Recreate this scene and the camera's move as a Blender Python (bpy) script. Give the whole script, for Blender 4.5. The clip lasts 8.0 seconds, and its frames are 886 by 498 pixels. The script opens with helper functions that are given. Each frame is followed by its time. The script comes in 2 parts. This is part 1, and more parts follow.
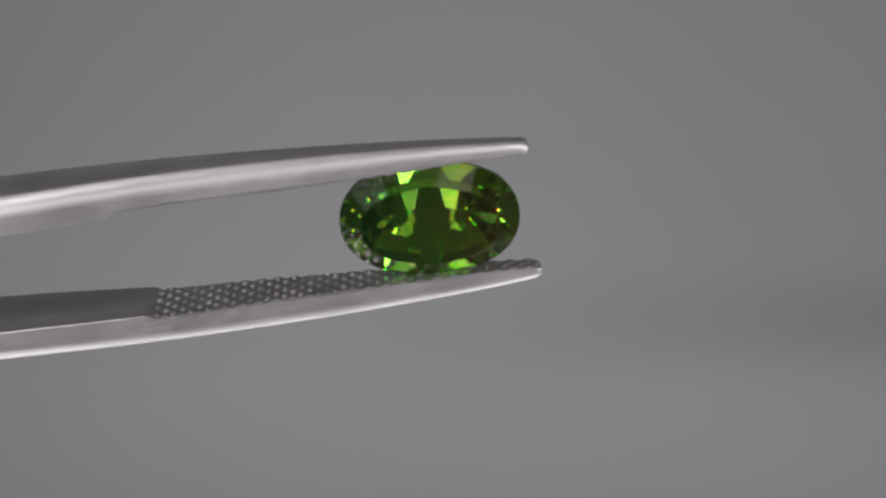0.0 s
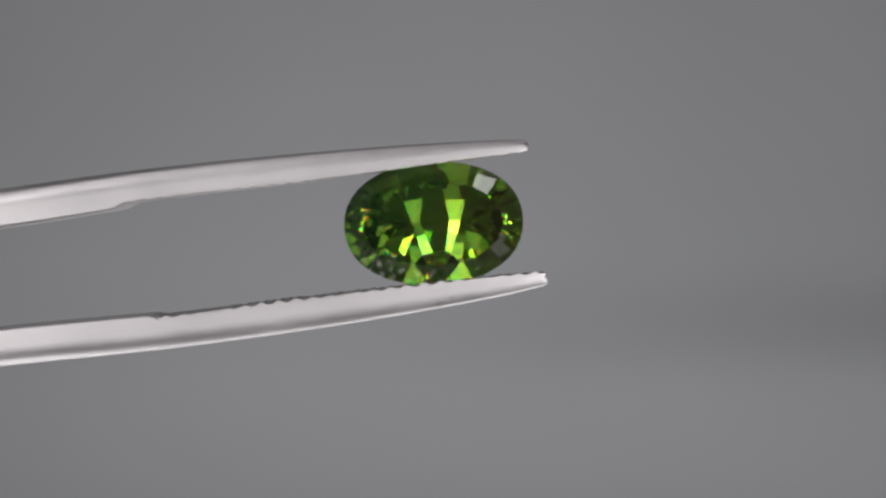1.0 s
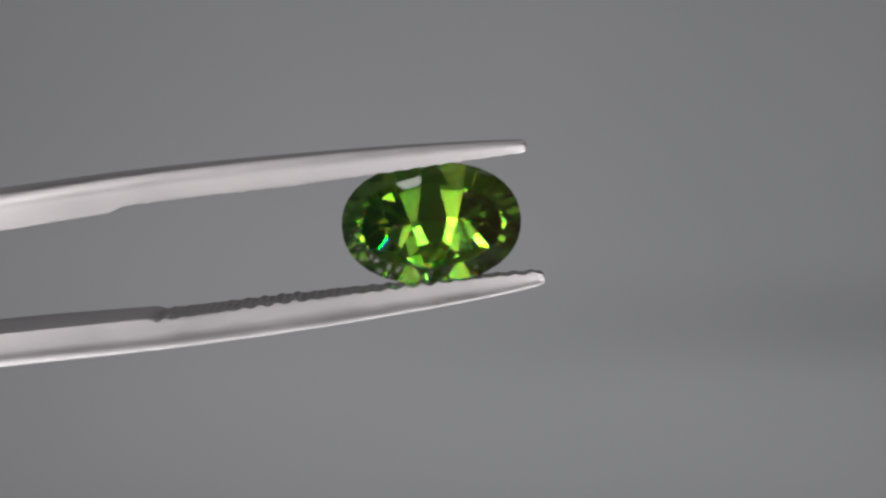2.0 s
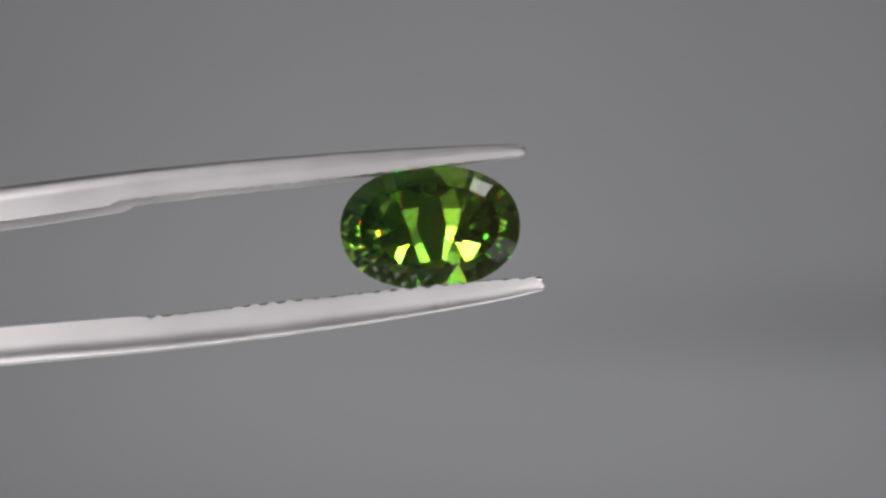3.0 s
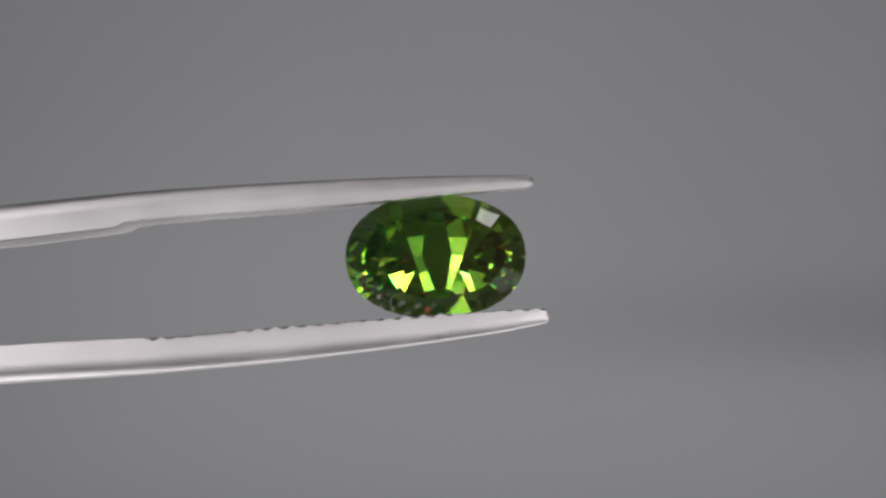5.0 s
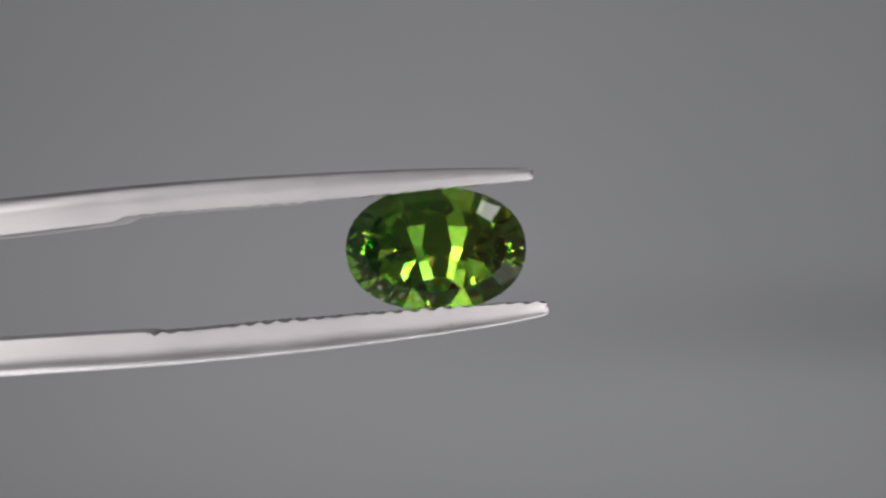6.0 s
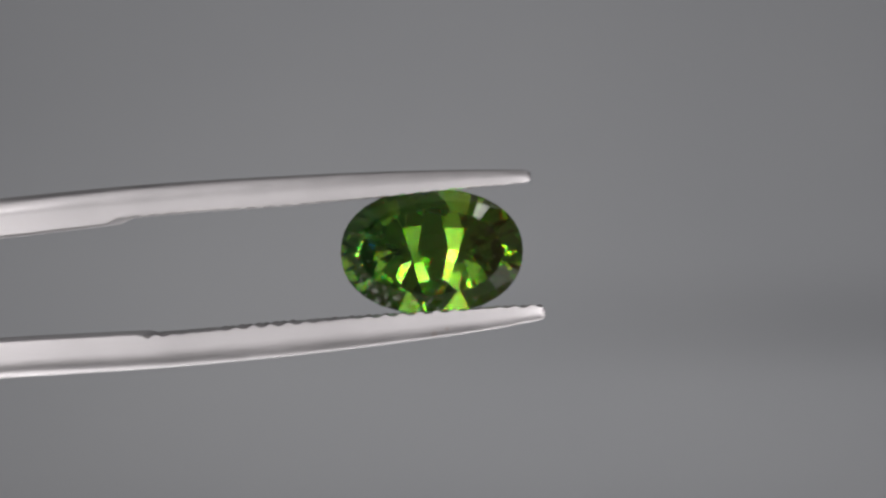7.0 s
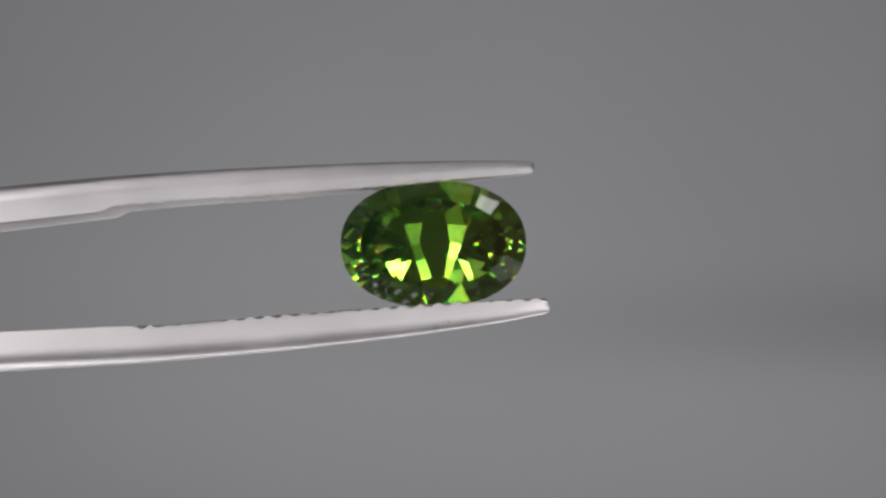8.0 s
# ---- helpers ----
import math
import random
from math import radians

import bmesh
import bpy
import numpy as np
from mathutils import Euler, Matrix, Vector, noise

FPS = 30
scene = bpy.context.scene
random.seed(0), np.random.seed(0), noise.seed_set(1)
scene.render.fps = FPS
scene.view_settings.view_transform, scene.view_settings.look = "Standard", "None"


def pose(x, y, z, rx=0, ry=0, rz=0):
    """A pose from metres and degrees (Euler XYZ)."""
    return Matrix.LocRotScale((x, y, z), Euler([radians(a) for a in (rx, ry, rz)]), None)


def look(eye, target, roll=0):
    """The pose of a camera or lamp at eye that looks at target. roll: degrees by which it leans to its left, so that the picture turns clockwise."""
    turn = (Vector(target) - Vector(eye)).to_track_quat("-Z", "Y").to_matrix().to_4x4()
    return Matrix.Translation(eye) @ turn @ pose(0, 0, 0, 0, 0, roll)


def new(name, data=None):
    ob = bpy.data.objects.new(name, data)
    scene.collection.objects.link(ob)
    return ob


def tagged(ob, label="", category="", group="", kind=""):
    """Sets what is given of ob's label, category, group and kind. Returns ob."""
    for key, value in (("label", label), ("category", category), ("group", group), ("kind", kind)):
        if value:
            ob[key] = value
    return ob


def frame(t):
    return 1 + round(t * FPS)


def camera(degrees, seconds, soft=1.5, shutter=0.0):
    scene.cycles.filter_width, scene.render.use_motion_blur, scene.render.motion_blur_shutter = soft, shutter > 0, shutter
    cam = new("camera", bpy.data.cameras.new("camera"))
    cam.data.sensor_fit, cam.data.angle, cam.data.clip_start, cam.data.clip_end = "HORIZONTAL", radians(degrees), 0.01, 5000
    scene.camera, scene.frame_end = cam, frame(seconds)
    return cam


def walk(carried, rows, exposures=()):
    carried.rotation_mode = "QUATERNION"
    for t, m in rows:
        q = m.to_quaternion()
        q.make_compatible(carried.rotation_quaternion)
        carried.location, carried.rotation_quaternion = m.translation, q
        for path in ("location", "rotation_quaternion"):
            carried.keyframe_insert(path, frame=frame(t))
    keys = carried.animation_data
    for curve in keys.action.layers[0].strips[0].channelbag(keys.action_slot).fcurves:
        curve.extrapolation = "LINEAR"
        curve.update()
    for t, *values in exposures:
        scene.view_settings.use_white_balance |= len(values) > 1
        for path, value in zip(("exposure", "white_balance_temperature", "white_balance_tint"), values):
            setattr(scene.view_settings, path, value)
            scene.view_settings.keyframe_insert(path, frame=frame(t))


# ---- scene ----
MM = 0.001
EYE = Vector((0, -0.0679, 0.95))
cam = camera(33.0, 8.0, soft=2.5)
STAND = look(EYE, EYE + Vector((0, 1, 0)))
walk(cam, [(0, STAND), (8.0, STAND)])

HOLD = [
    # seconds; x, y, z in millimetres from the middle of the view; roll about the jaws; tilt
    (0, -0.618, 1.90, 1.445, 24.7, -6.68),
    (0.2, -0.720, 2.20, 1.489, 22.4, -7.35),
    (0.3, -0.800, 2.40, 1.418, 18.5, -7.18),
    (0.4, -0.782, 2.60, 1.155, 13.1, -7.22),
    (0.5, -0.696, 2.75, 1.242, 8.8, -7.04),
    (0.6, -0.541, 2.75, 1.064, 6.3, -7.17),
    (0.8, -0.223, 2.70, 0.719, 0.8, -7.28),
    (1, -0.439, 2.55, 1.212, 1.4, -7.19),
    (1.2, -0.787, 2.40, 1.330, 20.4, -7.29),
    (1.4, -0.546, 2.45, 1.020, 18.0, -7.02),
    (1.5, -0.416, 2.50, 0.913, 12.6, -6.99),
    (1.6, -0.425, 2.50, 1.229, 9.1, -7.13),
    (2.8, -0.783, 2.25, 1.217, 10.0, -6.78),
    (2.9, -0.650, 2.20, 1.415, 1.5, -6.44),
    (3, -0.599, 2.15, 1.019, -2.8, -6.61),
    (3.1, -0.521, 2.20, 0.067, -6.2, -5.99),
    (3.2, -0.683, 2.30, -1.342, -8.2, -5.13),
    (3.3, -0.683, 2.40, -1.381, -10.5, -5.21),
    (3.4, -0.516, 2.50, -1.267, -12.2, -5.41),
    (3.5, -0.376, 2.70, -0.987, -16.2, -5.50),
    (3.6, -0.404, 2.60, -0.834, -22.5, -5.51),
    (3.7, -0.555, 2.50, -0.766, -25.3, -5.46),
    (3.8, -0.643, 2.45, -0.639, -28.0, -5.59),
    (3.9, -0.544, 2.40, -0.955, -28.8, -6.51),
    (4, -0.578, 2.40, -0.915, -29.0, -5.15),
    (4.1, -0.621, 2.35, -0.850, -28.0, -5.30),
    (4.2, -0.568, 2.30, -0.832, -26.3, -5.32),
    (5.3, -0.342, 1.95, -0.057, 0.3, -5.05),
    (5.5, -0.352, 1.90, 0.066, 0.0, -5.38),
    (6, -0.331, 2.10, 0.007, 0.0, -5.14),
    (6.5, -0.285, 2.50, -0.246, 0.3, -5.02),
    (7, -0.517, 1.35, -0.114, 0.8, -4.92),
    (7.5, -0.504, 0.65, -0.063, 0.6, -4.86),
    (8, -0.436, 0.00, 0.231, -3.0, -4.70),
]

# ---- light ----
world = bpy.data.worlds.new("room_air")
world.use_nodes = True
world.node_tree.nodes["Background"].inputs[0].default_value = (0.55, 0.6, 0.7, 1)
world.node_tree.nodes["Background"].inputs[1].default_value = 0.02
scene.world = world
scene.view_settings.exposure = 0.03


# Area lamp out of view, added to light the stone, steel or backdrop.
def added_lamp(eye, target, wide, high, watts, colour):
    lamp = bpy.data.lights.new("added_lamp", "AREA")
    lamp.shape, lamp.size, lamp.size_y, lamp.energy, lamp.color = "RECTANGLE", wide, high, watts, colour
    ob = new("added_lamp", lamp)
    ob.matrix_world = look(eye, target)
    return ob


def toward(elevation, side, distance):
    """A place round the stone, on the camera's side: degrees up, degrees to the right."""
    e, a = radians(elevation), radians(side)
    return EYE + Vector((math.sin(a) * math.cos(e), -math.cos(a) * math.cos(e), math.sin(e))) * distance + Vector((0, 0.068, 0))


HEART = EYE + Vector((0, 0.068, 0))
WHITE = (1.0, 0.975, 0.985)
# unseen lamp added below the jaws to brighten their undersides
added_lamp(HEART + Vector((0, 0.16, -0.34)), HEART + Vector((0, 0.1, 0)), 0.8, 0.5, 0.06, WHITE)
# unseen strip added low behind the stone, only to light the backdrop
added_lamp(HEART + Vector((0.1, 0.26, -0.38)), HEART + Vector((0.12, 1.05, 0.6)), 0.9, 0.14, 2.6, (0.99, 0.982, 0.995))
# added unseen panels: degrees up, degrees to the right, width, height, brightness
ADDED_PANELS = (
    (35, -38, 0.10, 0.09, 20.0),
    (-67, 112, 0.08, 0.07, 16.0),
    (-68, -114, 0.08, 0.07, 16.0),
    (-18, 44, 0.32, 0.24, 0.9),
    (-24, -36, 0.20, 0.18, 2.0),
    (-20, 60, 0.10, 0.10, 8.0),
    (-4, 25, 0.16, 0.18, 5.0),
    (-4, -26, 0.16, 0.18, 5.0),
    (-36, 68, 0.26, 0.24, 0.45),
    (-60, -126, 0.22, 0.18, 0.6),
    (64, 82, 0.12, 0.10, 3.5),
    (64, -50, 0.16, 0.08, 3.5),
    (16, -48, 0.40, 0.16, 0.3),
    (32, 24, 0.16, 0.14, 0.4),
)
# each is put where a facet or the steel needs brightening
for up, side, wide, high, bright in ADDED_PANELS:
    added_lamp(toward(up, side, 0.5), HEART, wide, high, bright * wide * high * math.pi, WHITE)


# ---- materials ----
def material(name):
    m = bpy.data.materials.new(name)
    m.use_nodes = True
    t = m.node_tree
    return m, t, t.nodes["Principled BSDF"]


def node(t, kind, **inputs):
    n = t.nodes.new(kind)
    for k, v in inputs.items():
        n.inputs[k.replace("_", " ")].default_value = v
    return n


def ramp(t, source, stops):
    n = t.nodes.new("ShaderNodeValToRGB")
    t.links.new(source, n.inputs[0])
    while len(n.color_ramp.elements) < len(stops):
        n.color_ramp.elements.new(0.5)
    for e, (p, c) in zip(n.color_ramp.elements, stops):
        e.position, e.color = p, (c, c, c, 1) if isinstance(c, (int, float)) else (*c, 1)
    return n.outputs[0]


def coords(t, scale):
    c = t.nodes.new("ShaderNodeTexCoord")
    m = t.nodes.new("ShaderNodeMapping")
    m.inputs["Scale"].default_value = scale
    t.links.new(c.outputs["Object"], m.inputs[0])
    return m.outputs[0]


def noise_of(t, scale, size, detail=4.0):
    n = node(t, "ShaderNodeTexNoise", Scale=size, Detail=detail)
    t.links.new(coords(t, scale), n.inputs["Vector"])
    return n.outputs[0]


def steel(name, rough, tone, brush):
    """Satin stainless steel with a fine lengthwise grain."""
    m, t, p = material(name)
    p.inputs["Metallic"].default_value = 1.0
    grain = noise_of(t, (1, brush, brush), 900.0, 5.0)
    smear = noise_of(t, (1, 1, 1), 260.0, 3.0)
    mix = node(t, "ShaderNodeMath")
    mix.operation = "MULTIPLY"
    t.links.new(grain, mix.inputs[0])
    t.links.new(smear, mix.inputs[1])
    clean = ramp(t, smear, [(0.3, [c * 0.92 for c in tone]), (0.7, tone)])
    place = t.nodes.new("ShaderNodeTexCoord")
    for spot, size in (((-0.0002, -0.0007, -0.0038), 0.00016), ((0.0004, -0.0007, -0.0036), 0.0001)):
        far = t.nodes.new("ShaderNodeVectorMath")
        far.operation = "DISTANCE"
        far.inputs[1].default_value = spot
        t.links.new(place.outputs["Object"], far.inputs[0])
        near = node(t, "ShaderNodeMapRange")
        for key, value in (("From Min", size * 0.3), ("From Max", size * 1.5), ("To Min", 0.3), ("To Max", 0.0)):
            near.inputs[key].default_value = value
        t.links.new(far.outputs["Value"], near.inputs[0])
        stain = t.nodes.new("ShaderNodeMix")
        stain.data_type = "RGBA"
        t.links.new(near.outputs[0], stain.inputs[0])
        t.links.new(clean, stain.inputs[6])
        stain.inputs[7].default_value = (0.45, 0.28, 0.2, 1)
        clean = stain.outputs[2]
    t.links.new(clean, p.inputs["Base Color"])
    t.links.new(ramp(t, mix.outputs[0], [(0.1, rough * 0.85), (0.45, rough * 1.2)]), p.inputs["Roughness"])
    b = node(t, "ShaderNodeBump", Strength=0.14, Distance=0.00004)
    t.links.new(grain, b.inputs["Height"])
    t.links.new(b.outputs[0], p.inputs["Normal"])
    return m


def gem_glass(name):
    """Strongly refracting green stone, yellower to one end, with a little fire."""
    m, t, p = material(name)
    t.nodes.remove(p)
    out = t.nodes["Material Output"]
    c = t.nodes.new("ShaderNodeTexCoord")
    s = t.nodes.new("ShaderNodeSeparateXYZ")
    t.links.new(c.outputs["Object"], s.inputs[0])
    wob = noise_of(t, (1, 1, 1), 330.0, 2.0)
    g = node(t, "ShaderNodeMath")
    g.operation = "MULTIPLY_ADD"
    g.inputs[1].default_value, g.inputs[2].default_value = 110.0, 0.28
    t.links.new(s.outputs[0], g.inputs[0])
    a = node(t, "ShaderNodeMath")
    a.operation = "MULTIPLY_ADD"
    a.inputs[1].default_value = 0.45
    t.links.new(wob, a.inputs[0])
    t.links.new(g.outputs[0], a.inputs[2])
    tint = ramp(t, a.outputs[0], [(0.1, (0.30, 0.70, 0.24)), (0.5, (0.46, 0.70, 0.22)), (0.95, (0.76, 0.64, 0.20))])
    rgb = t.nodes.new("ShaderNodeSeparateColor")
    t.links.new(tint, rgb.inputs[0])
    total = None
    for i, ior in enumerate((1.869, 1.872, 1.876)):
        only = t.nodes.new("ShaderNodeCombineColor")
        t.links.new(rgb.outputs[i], only.inputs[i])
        r = node(t, "ShaderNodeBsdfRefraction", Roughness=0.0, IOR=ior)
        t.links.new(only.outputs[0], r.inputs["Color"])
        if total is None:
            total = r.outputs[0]
        else:
            add = t.nodes.new("ShaderNodeAddShader")
            t.links.new(total, add.inputs[0])
            t.links.new(r.outputs[0], add.inputs[1])
            total = add.outputs[0]
    shine = node(t, "ShaderNodeBsdfGlossy", Roughness=0.0)
    shine.inputs["Color"].default_value = (0.97, 1.0, 0.95, 1)
    edge = node(t, "ShaderNodeFresnel", IOR=1.875)
    mix = t.nodes.new("ShaderNodeMixShader")
    t.links.new(edge.outputs[0], mix.inputs[0])
    t.links.new(total, mix.inputs[1])
    t.links.new(shine.outputs[0], mix.inputs[2])
    haze = t.nodes.new("ShaderNodeBsdfDiffuse")
    t.links.new(ramp(t, a.outputs[0], [(0.1, (0.03, 0.24, 0.012)), (0.95, (0.24, 0.20, 0.03))]), haze.inputs["Color"])
    body = t.nodes.new("ShaderNodeMixShader")
    body.inputs[0].default_value = 0.05
    t.links.new(mix.outputs[0], body.inputs[1])
    t.links.new(haze.outputs[0], body.inputs[2])
    t.links.new(body.outputs[0], out.inputs[0])
    return m


def matte(name, low, high, size, rough=0.85, bump=0.0):
    m, t, p = material(name)
    n = noise_of(t, (1, 1, 1), size, 3.0)
    t.links.new(ramp(t, n, [(0.3, low), (0.7, high)]), p.inputs["Base Color"])
    p.inputs["Roughness"].default_value = rough
    p.inputs["Specular IOR Level"].default_value = 0.2
    if bump:
        f = noise_of(t, (1, 1, 1), 400.0, 4.0)
        b = node(t, "ShaderNodeBump", Strength=bump, Distance=0.0005)
        t.links.new(f, b.inputs["Height"])
        t.links.new(b.outputs[0], p.inputs["Normal"])
    return m


STEEL = steel("satin_steel", 0.46, (0.74, 0.71, 0.715), 14.0)
STEEL_CUT = steel("cut_steel", 0.4, (0.74, 0.71, 0.71), 3.0)
GEM = gem_glass("green_gem")
PAPER = matte("grey_backdrop_paper", (0.62, 0.632, 0.655), (0.66, 0.668, 0.685), 3.0, 0.95)
CEILING = matte("grey_ceiling_paint", (0.30, 0.303, 0.308), (0.34, 0.342, 0.346), 2.0, 0.9, 0.2)
PLASTER = matte("white_wall_paint", (0.72, 0.725, 0.73), (0.78, 0.782, 0.785), 2.0, 0.9, 0.2)
BOARD = matte("table_board", (0.16, 0.15, 0.14), (0.2, 0.19, 0.175), 8.0, 0.6, 0.1)


# ---- mesh helpers ----
def mesh_of(name, bm, mat, angle=None):
    bmesh.ops.recalc_face_normals(bm, faces=bm.faces[:])
    me = bpy.data.meshes.new(name)
    bm.to_mesh(me)
    bm.free()
    me.materials.append(mat)
    if angle:
        for f in me.polygons:
            f.use_smooth = True
        me.set_sharp_from_angle(angle=radians(angle))
    return me


def part(name, bm, mat, parent=None, label="", angle=None):
    ob = new(name, mesh_of(name, bm, mat, angle))
    ob.parent = parent
    if label:
        tagged(ob, label)
    return ob


def box(bm, x0, x1, y0, y1, z0, z1):
    m = Matrix.LocRotScale(((x0 + x1) / 2, (y0 + y1) / 2, (z0 + z1) / 2), None, (x1 - x0, y1 - y0, z1 - z0))
    bmesh.ops.create_cube(bm, size=1, matrix=m)


def loft(bm, rings):
    made = [[bm.verts.new(p) for p in r] for r in rings]
    n = len(made[0])
    for a, b in zip(made, made[1:]):
        for i in range(n):
            j = (i + 1) % n
            bm.faces.new((a[i], a[j], b[j], b[i]))
    bm.faces.new(made[0][::-1])
    bm.faces.new(made[-1])


# ---- the room ----
def slab(name, label, mat, *b):
    bm = bmesh.new()
    box(bm, *b)
    return tagged(part(name, bm, mat), label, "wall" if "wall" in name else name, kind="structure")


slab("floor", "plain white floor of the room", PLASTER, -1.6, 1.6, -1.7, 1.5, -0.1, 0.0)
slab("ceiling", "plain grey painted ceiling", CEILING, -1.6, 1.6, -1.7, 1.5, 2.4, 2.5)
slab("wall_left", "plain white painted wall", PLASTER, -1.7, -1.6, -1.7, 1.5, -0.1, 2.5)
slab("wall_right", "plain white painted wall", PLASTER, 1.6, 1.7, -1.7, 1.5, -0.1, 2.5)
slab("wall_back", "plain white painted wall", PLASTER, -1.7, 1.7, 1.5, 1.6, -0.1, 2.5)
slab("wall_front", "plain white painted wall", PLASTER, -1.7, 1.7, -1.8, -1.7, -0.1, 2.5)

TABLE = 0.60


def photo_table():
    top = new("photo_table")
    bm = bmesh.new()
    box(bm, -0.9, 0.9, 0.45, 1.35, TABLE - 0.033, TABLE - 0.003)
    bmesh.ops.bevel(bm, geom=bm.edges[:], offset=0.003, segments=2, affect="EDGES")
    part("tabletop", bm, BOARD, top)
    for x in (-0.82, 0.82):
        for y in (0.52, 1.28):
            bm = bmesh.new()
            box(bm, x - 0.03, x + 0.03, y - 0.03, y + 0.03, 0.0, TABLE - 0.033)
            part("leg", bm, BOARD, top)
    return tagged(top, "plain wooden table under the grey backdrop sheet", "table")


photo_table()


def backdrop():
    """A smooth grey sheet that hangs behind the stone and runs out over the table; a shallow fold deepens towards one side."""
    heights = (0.60, 0.66, 0.78, 0.85, 0.885, 0.91, 0.95, 1.05, 1.2, 1.6)
    rings = []
    for x in np.linspace(-0.9, 0.9, 49):
        deep = 1 / (1 + math.exp(-(x - 0.12) / 0.09))
        lean_at = (60, 22, 9, 11 + 3 * deep, 15 + 20 * deep, 15 + 20 * deep, 13 + 6 * deep, 11, 5, 0)
        y, z = 0.97, TABLE
        line = [(0.80, TABLE), (0.93, TABLE)]
        while z < 1.9:
            z += 0.012
            y += 0.012 * math.tan(radians(float(np.interp(z, heights, lean_at))))
            line.append((y, z))
        rings.append([(x, y, z) for y, z in line] + [(x, y + 0.003, z - 0.002) for y, z in reversed(line)])
    bm = bmesh.new()
    loft(bm, rings)
    return tagged(part("backdrop", bm, PAPER, None, "", 60), "smooth grey paper backdrop hanging behind the table", "backdrop", kind="structure")


backdrop()


# ---- the tweezers ----
# along the jaw, inner face, outer face, width (millimetres)
UPPER = [(-112, 0.02, 1.3, 8), (-100, 0.02, 1.45, 8), (-88, 0.35, 1.85, 7.8), (-65, 1.25, 2.95, 7), (-45, 1.85, 3.65, 5.9), (-30, 2.18, 4.02, 4.8), (-19, 2.36, 4.17, 3.9), (-14.75, 2.5, 4.24, 3.35), (-14.5, 2.53, 4.245, 3.33),
         (-14.25, 2.64, 4.25, 3.29), (-14.0, 2.75, 4.25, 3.25), (-13.74, 2.8, 4.25, 3.19), (-10.3, 2.79, 4.19, 2.79), (-6.54, 2.71, 4.08, 2.32), (-4.02, 2.73, 3.97, 2.01), (-1.48, 2.75, 3.87, 1.69),
         (1.08, 2.81, 3.7, 1.37), (3.64, 2.82, 3.49, 1.06), (4.55, 2.84, 3.41, 0.95), (4.75, 2.86, 3.36, 0.86), (4.83, 2.92, 3.28, 0.72)]
LOWER = [(-112, 0.02, 1.3, 8), (-100, 0.02, 1.45, 8), (-88, 0.35, 1.85, 7.8), (-65, 1.25, 2.95, 7), (-45, 1.85, 3.65, 5.9), (-30, 2.18, 4.02, 4.8), (-19, 2.4, 4.18, 3.9), (-13.75, 2.58, 4.33, 3.2), (-13.55, 2.6, 4.33, 3.15),
         (-13.4, 2.7, 4.33, 3.12), (-13.2, 2.8, 4.33, 3.09), (-10.7, 2.78, 4.32, 2.79), (-6.95, 2.77, 4.28, 2.32), (-4.44, 2.79, 4.21, 2.01), (-1.92, 2.81, 4.1, 1.69),
         (0.62, 2.84, 3.98, 1.37), (3.16, 2.9, 3.79, 1.06), (4.7, 2.98, 3.6, 0.88), (4.9, 3.01, 3.55, 0.8), (4.97, 3.06, 3.48, 0.68)]


def section(s, zi, zo, w, sign):
    """One slice of a jaw: flat inner face, upright flanks, rounded outer corners."""
    h, t = w / 2, zo - zi
    r, deep, q, crown = min(0.62 * t, 0.89), 0.42 * h, 0.04, 0.05 * h
    pts = [(-h + q, 0.0), (-h, q)]
    for i in range(9):
        a = math.radians(90 * i / 8)
        pts.append((-h + deep - deep * math.cos(a), t - crown - r + r * math.sin(a)))
    pts.append((0.0, t))
    pts += [(-u, v) for u, v in reversed(pts[:-1])]
    return [(s * MM, u * MM, sign * (zi + v) * MM) for u, v in pts]


def jaw_line(rows, s):
    return [float(np.interp(s, [r[0] for r in rows], [r[k] for r in rows])) for k in (1, 2, 3)]


def smooth_rows(rows):
    """Finer slices, eased between the given ones along the jaw's plain lengths."""
    out = []
    for a, b in zip(rows, rows[1:]):
        n = max(1, int((b[0] - a[0]) / 1.2))
        for i in range(n):
            f = i / n
            out.append([x + (y - x) * f for x, y in zip(a, b)])
    out.append(list(rows[-1]))
    given = np.array(rows)
    for r in out:
        reach = min(2.5, 0.5 * (rows[-1][0] - r[0]))
        near = np.linspace(r[0] - reach, r[0] + reach, 9)
        r[2:] = [float(np.interp(near, given[:, 0], given[:, k]).mean()) for k in (2, 3)]
    return out


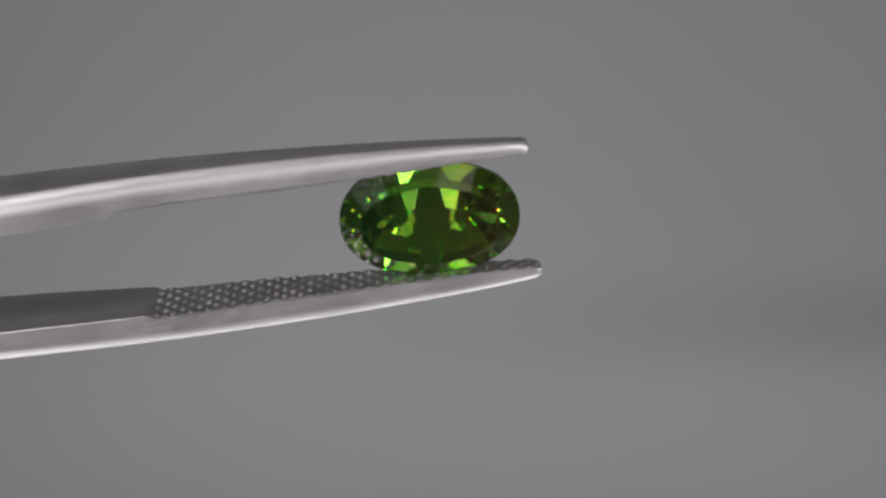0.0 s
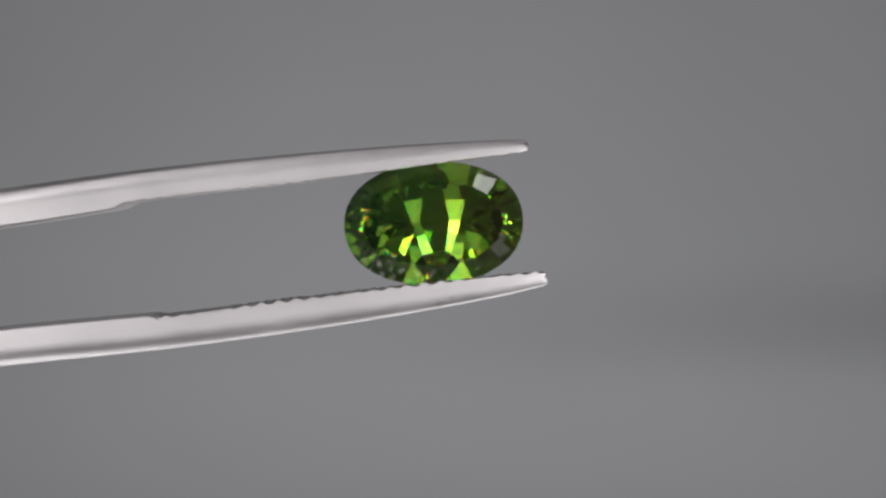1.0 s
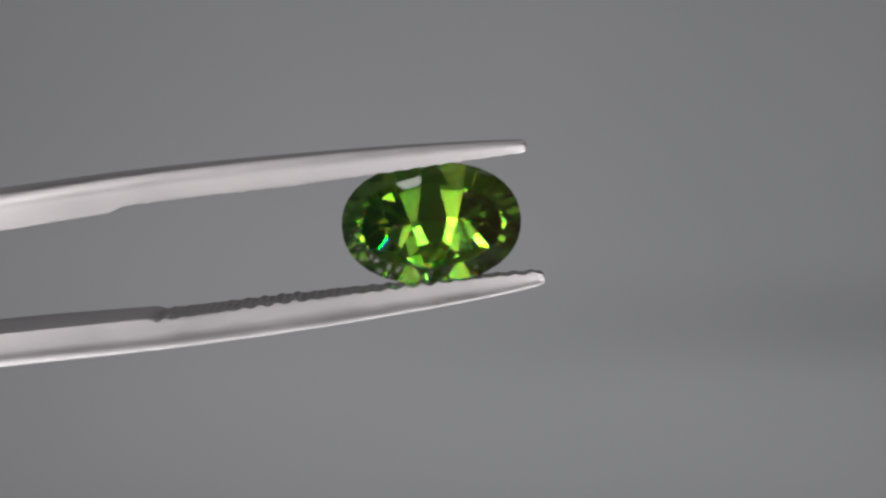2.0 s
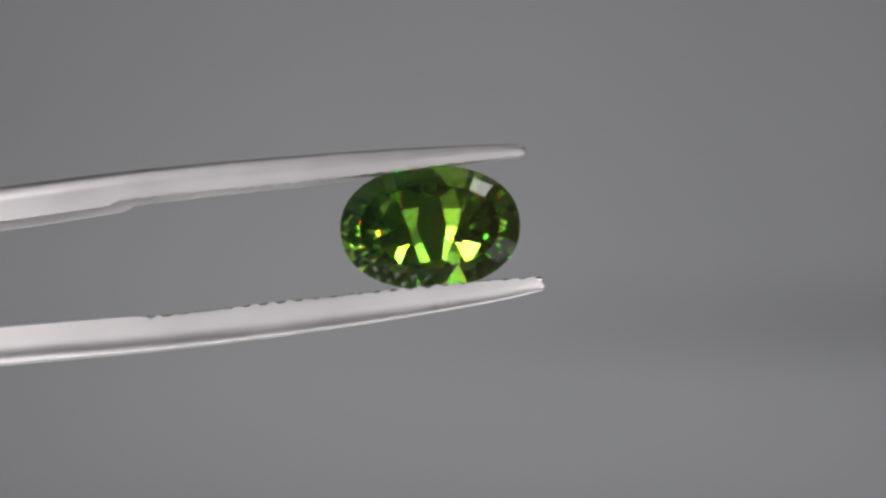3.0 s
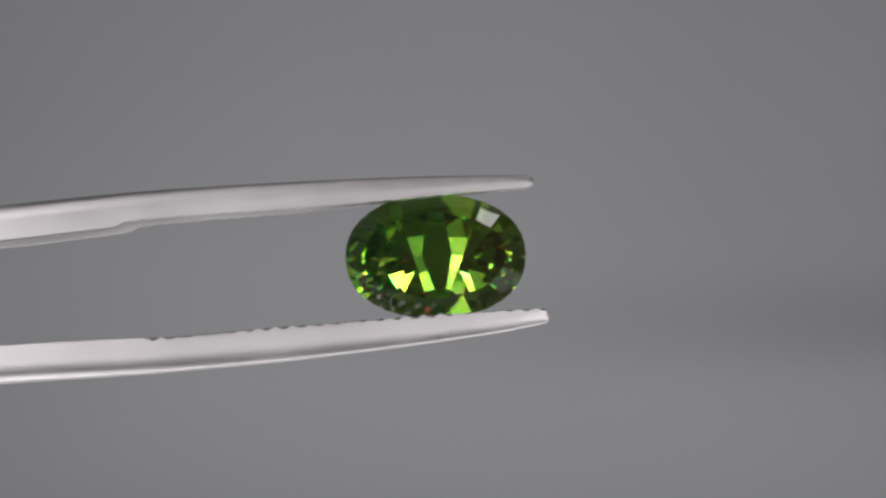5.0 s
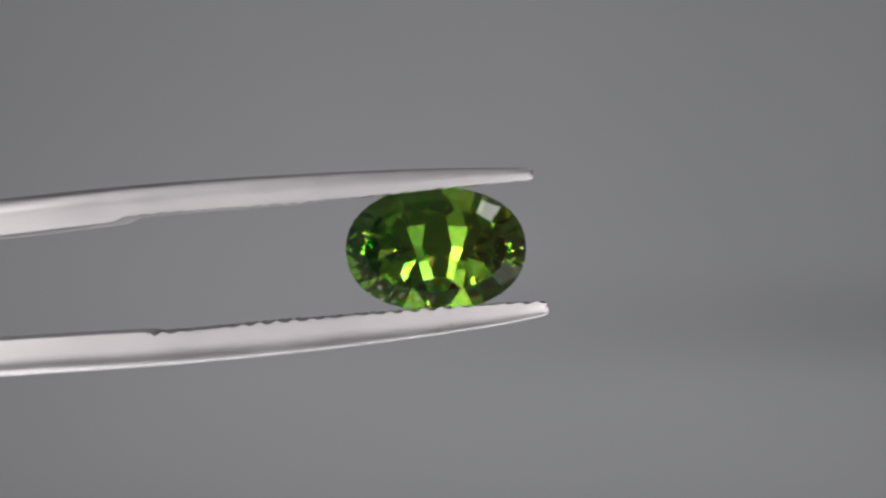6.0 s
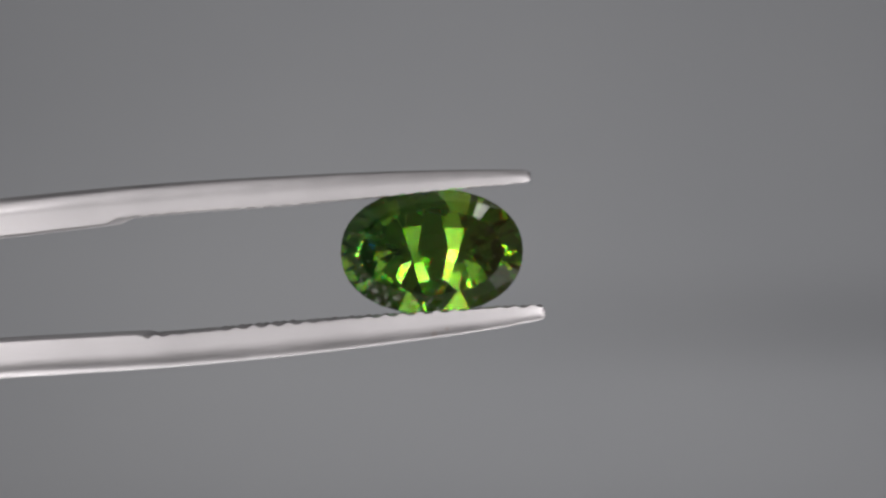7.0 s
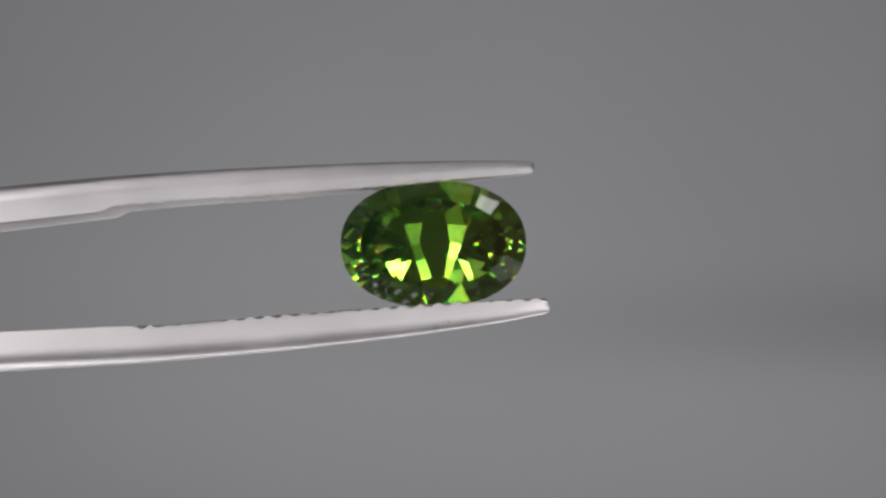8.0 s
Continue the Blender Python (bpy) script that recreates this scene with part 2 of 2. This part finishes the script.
def teeth(rows, sign, s0, s1, high):
    """Crossed-file serration: rows of small pyramids over the inner face of a tip."""
    bm = bmesh.new()
    pitch, step = 0.40, 0.062
    ns = int((s1 - s0) / step)
    nu = 44
    grid = []
    for i in range(ns + 1):
        s = s0 + (s1 - s0) * i / ns
        zi, zo, w = jaw_line(rows, s)
        line = []
        for j in range(nu + 1):
            u = (j / nu - 0.5) * (w + 0.01)
            a, b = (s + u) / (2 * pitch) * 1.0, (s - u) / (2 * pitch)
            hgt = high * max(0.0, 0.5 + 0.25 * (math.cos(2 * math.pi * a) + math.cos(2 * math.pi * b))) ** 1.25
            hgt *= 0.85 + 0.3 * noise.noise((s * 0.9, u * 0.9, 3.1 * sign))
            line.append(bm.verts.new((s * MM, u * MM, sign * (zi - hgt) * MM)))
        line.insert(0, bm.verts.new((s * MM, -(w / 2 + 0.005) * MM, sign * (zi + 0.08) * MM)))
        line.append(bm.verts.new((s * MM, (w / 2 + 0.005) * MM, sign * (zi + 0.08) * MM)))
        grid.append(line)
    for a, b in zip(grid, grid[1:]):
        for j in range(len(a) - 1):
            bm.faces.new((a[j], a[j + 1], b[j + 1], b[j]))
    return bm


def make_tweezers():
    thing = new("tweezers")
    for name, rows, sign, s0, s1, high in (("upper_jaw", UPPER, 1, -14.05, 4.75, 0.07), ("lower_jaw", LOWER, -1, -13.42, 4.88, 0.14)):
        bm = bmesh.new()
        loft(bm, [section(s, zi, zo, w, sign) for s, zi, zo, w in smooth_rows(rows)])
        jaw = part(name, bm, STEEL, thing, "satin steel jaw with a rounded back", 35)
        part("serration", teeth(rows, sign, s0, s1, high), STEEL_CUT, jaw, "crosscut steel teeth on the gripping face", 25)
    bm = bmesh.new()
    bmesh.ops.create_cone(bm, cap_ends=True, segments=24, radius1=1.3 * MM, radius2=1.1 * MM, depth=3.3 * MM, matrix=Matrix.Translation((-106 * MM, 0, 0)))
    part("rivet", bm, STEEL_CUT, thing, "small steel rivet", 30)
    return tagged(thing, "satin stainless steel gem tweezers gripping a green stone", "tweezers")


TWEEZERS = make_tweezers()


# ---- the stone ----
def cut(bm, normal, point):
    geom = bm.verts[:] + bm.edges[:] + bm.faces[:]
    bmesh.ops.bisect_plane(bm, geom=geom, dist=1e-5, plane_co=point, plane_no=normal, clear_outer=True)
    open_edges = [e for e in bm.edges if len(e.link_faces) == 1]
    if open_edges:
        bmesh.ops.holes_fill(bm, edges=open_edges, sides=0)


def make_gem():
    """Oval mixed cut: flat table, stepped crown, keeled pavilion. Table towards -y; millimetres, then scaled."""
    A, B = 4.2, 2.87
    bm = bmesh.new()
    bmesh.ops.create_cube(bm, size=12)

    def rim(deg):
        """The point of the oval girdle whose outward normal points that way."""
        c, s = math.cos(radians(deg)), math.sin(radians(deg))
        n = 2.2
        q = n / (n - 1)
        k = (abs(A * c) ** q + abs(B * s) ** q) ** (-1 / q)
        x, z = (A * abs(k * A * c) ** (q - 1), B * abs(k * B * s) ** (q - 1))
        return Vector((math.copysign(x, c), 0, math.copysign(z, s))), Vector((c, 0, s))

    def facet(deg, angle, side, y, inset=0.0):
        p, n = rim(deg)
        a = radians(angle)
        cut(bm, Vector((n.x * math.sin(a), side * math.cos(a), n.z * math.sin(a))), p - n * inset + Vector((0, y, 0)))

    for i in range(32):
        p, n = rim(360 * (i + 0.5) / 32)
        cut(bm, n, p)
    cut(bm, Vector((0, -1, 0)), Vector((0, -0.950, 0)))
    mains = (0, 38, 68, 90, 112, 142, 180, 218, 248, 270, 292, 322)
    breaks = (14, 29, 47, 60, 78, 102, 120, 133, 151, 166, 194, 209, 227, 240, 258, 282, 300, 313, 331, 346)
    for d in breaks:
        facet(d, 40.50, -1, -0.10)
    for d in mains:
        facet(d, 42.50, -1, -0.13)
    # pavilion mains: heading and steepness, each a little off as the cutter left it
    mains = ((0.00, 0.67, 0.15), (50.45, 1.15, 0.24), (90.00, -1.32, 0.45), (129.55, 0.32, -1.23),
             (180.00, 0.11, 0.06), (230.45, 1.87, 0.53), (270.00, 1.96, -1.00), (309.55, -0.76, 0.22))
    for d, turn, steep in mains:
        facet(d - 18.03, 43.99, 1, 0.10)
        facet(d + 18.03, 43.99, 1, 0.10)
        facet(d + turn, 40.37 + steep, 1, 0.384)
    bmesh.ops.dissolve_degenerate(bm, edges=bm.edges[:], dist=1e-4)
    bmesh.ops.scale(bm, vec=(MM, MM, MM), verts=bm.verts[:])
    ob = part("gemstone", bm, GEM)
    return tagged(ob, "transparent green oval faceted gemstone held between tweezers", "gemstone")


GEMSTONE = make_gem()
THREAD = matte("pale_inclusion", (0.42, 0.5, 0.2), (0.6, 0.62, 0.3), 900.0, 0.5)


def inclusion(points, thick):
    """A hair-thin feather inside the stone."""
    bm = bmesh.new()
    rings = []
    for i, (x, y, z) in enumerate(points):
        r = thick * (0.35 + 0.65 * math.sin(math.pi * (i + 0.5) / len(points)))
        rings.append([((x + r * math.cos(a)) * MM, (y + r * math.sin(a)) * MM, (z + 0.6 * r * math.sin(a + 1)) * MM) for a in (0, 1.26, 2.51, 3.77, 5.03)])
    loft(bm, rings)
    part("inclusion", bm, THREAD, GEMSTONE, "pale hairline inclusion")


hair = random.Random(11)
for x, z, length, heading, bend in ((-1.45, 1.3, 1.0, -62, 10), (0.1, 1.45, 1.3, 12, 50), (0.35, 1.2, 0.8, 18, -30), (0.75, 1.55, 0.6, -25, 25), (-0.2, 1.05, 0.6, 30, 20),
                                    (-2.3, 0.9, 0.7, 70, 20), (-2.7, 0.1, 0.5, 40, -20), (0.6, 0.85, 0.45, -5, 30)):
    pts, depth = [], hair.uniform(-0.25, 0.15)
    for k in range(8):
        f = k / 7 - 0.5
        h = radians(heading + bend * f)
        pts.append((x + length * f * math.cos(h) + hair.uniform(-0.015, 0.015), depth + 0.2 * f, z + length * f * math.sin(h) + hair.uniform(-0.015, 0.015)))
    inclusion(pts, 0.012)

SEAT = pose(0, 0, 0, 0.86, 4.23, 0) @ pose(0, 0, 0, 0, 0, -0.43)


# ---- what moves ----
def motions():
    held = []
    for t, x, y, z, roll, tilt in HOLD:
        held.append((t, pose(x * MM, y * MM, EYE.z + z * MM, roll, tilt, 0)))
    walk(TWEEZERS, held)
    walk(GEMSTONE, [(t, m @ SEAT) for t, m in held])


motions()
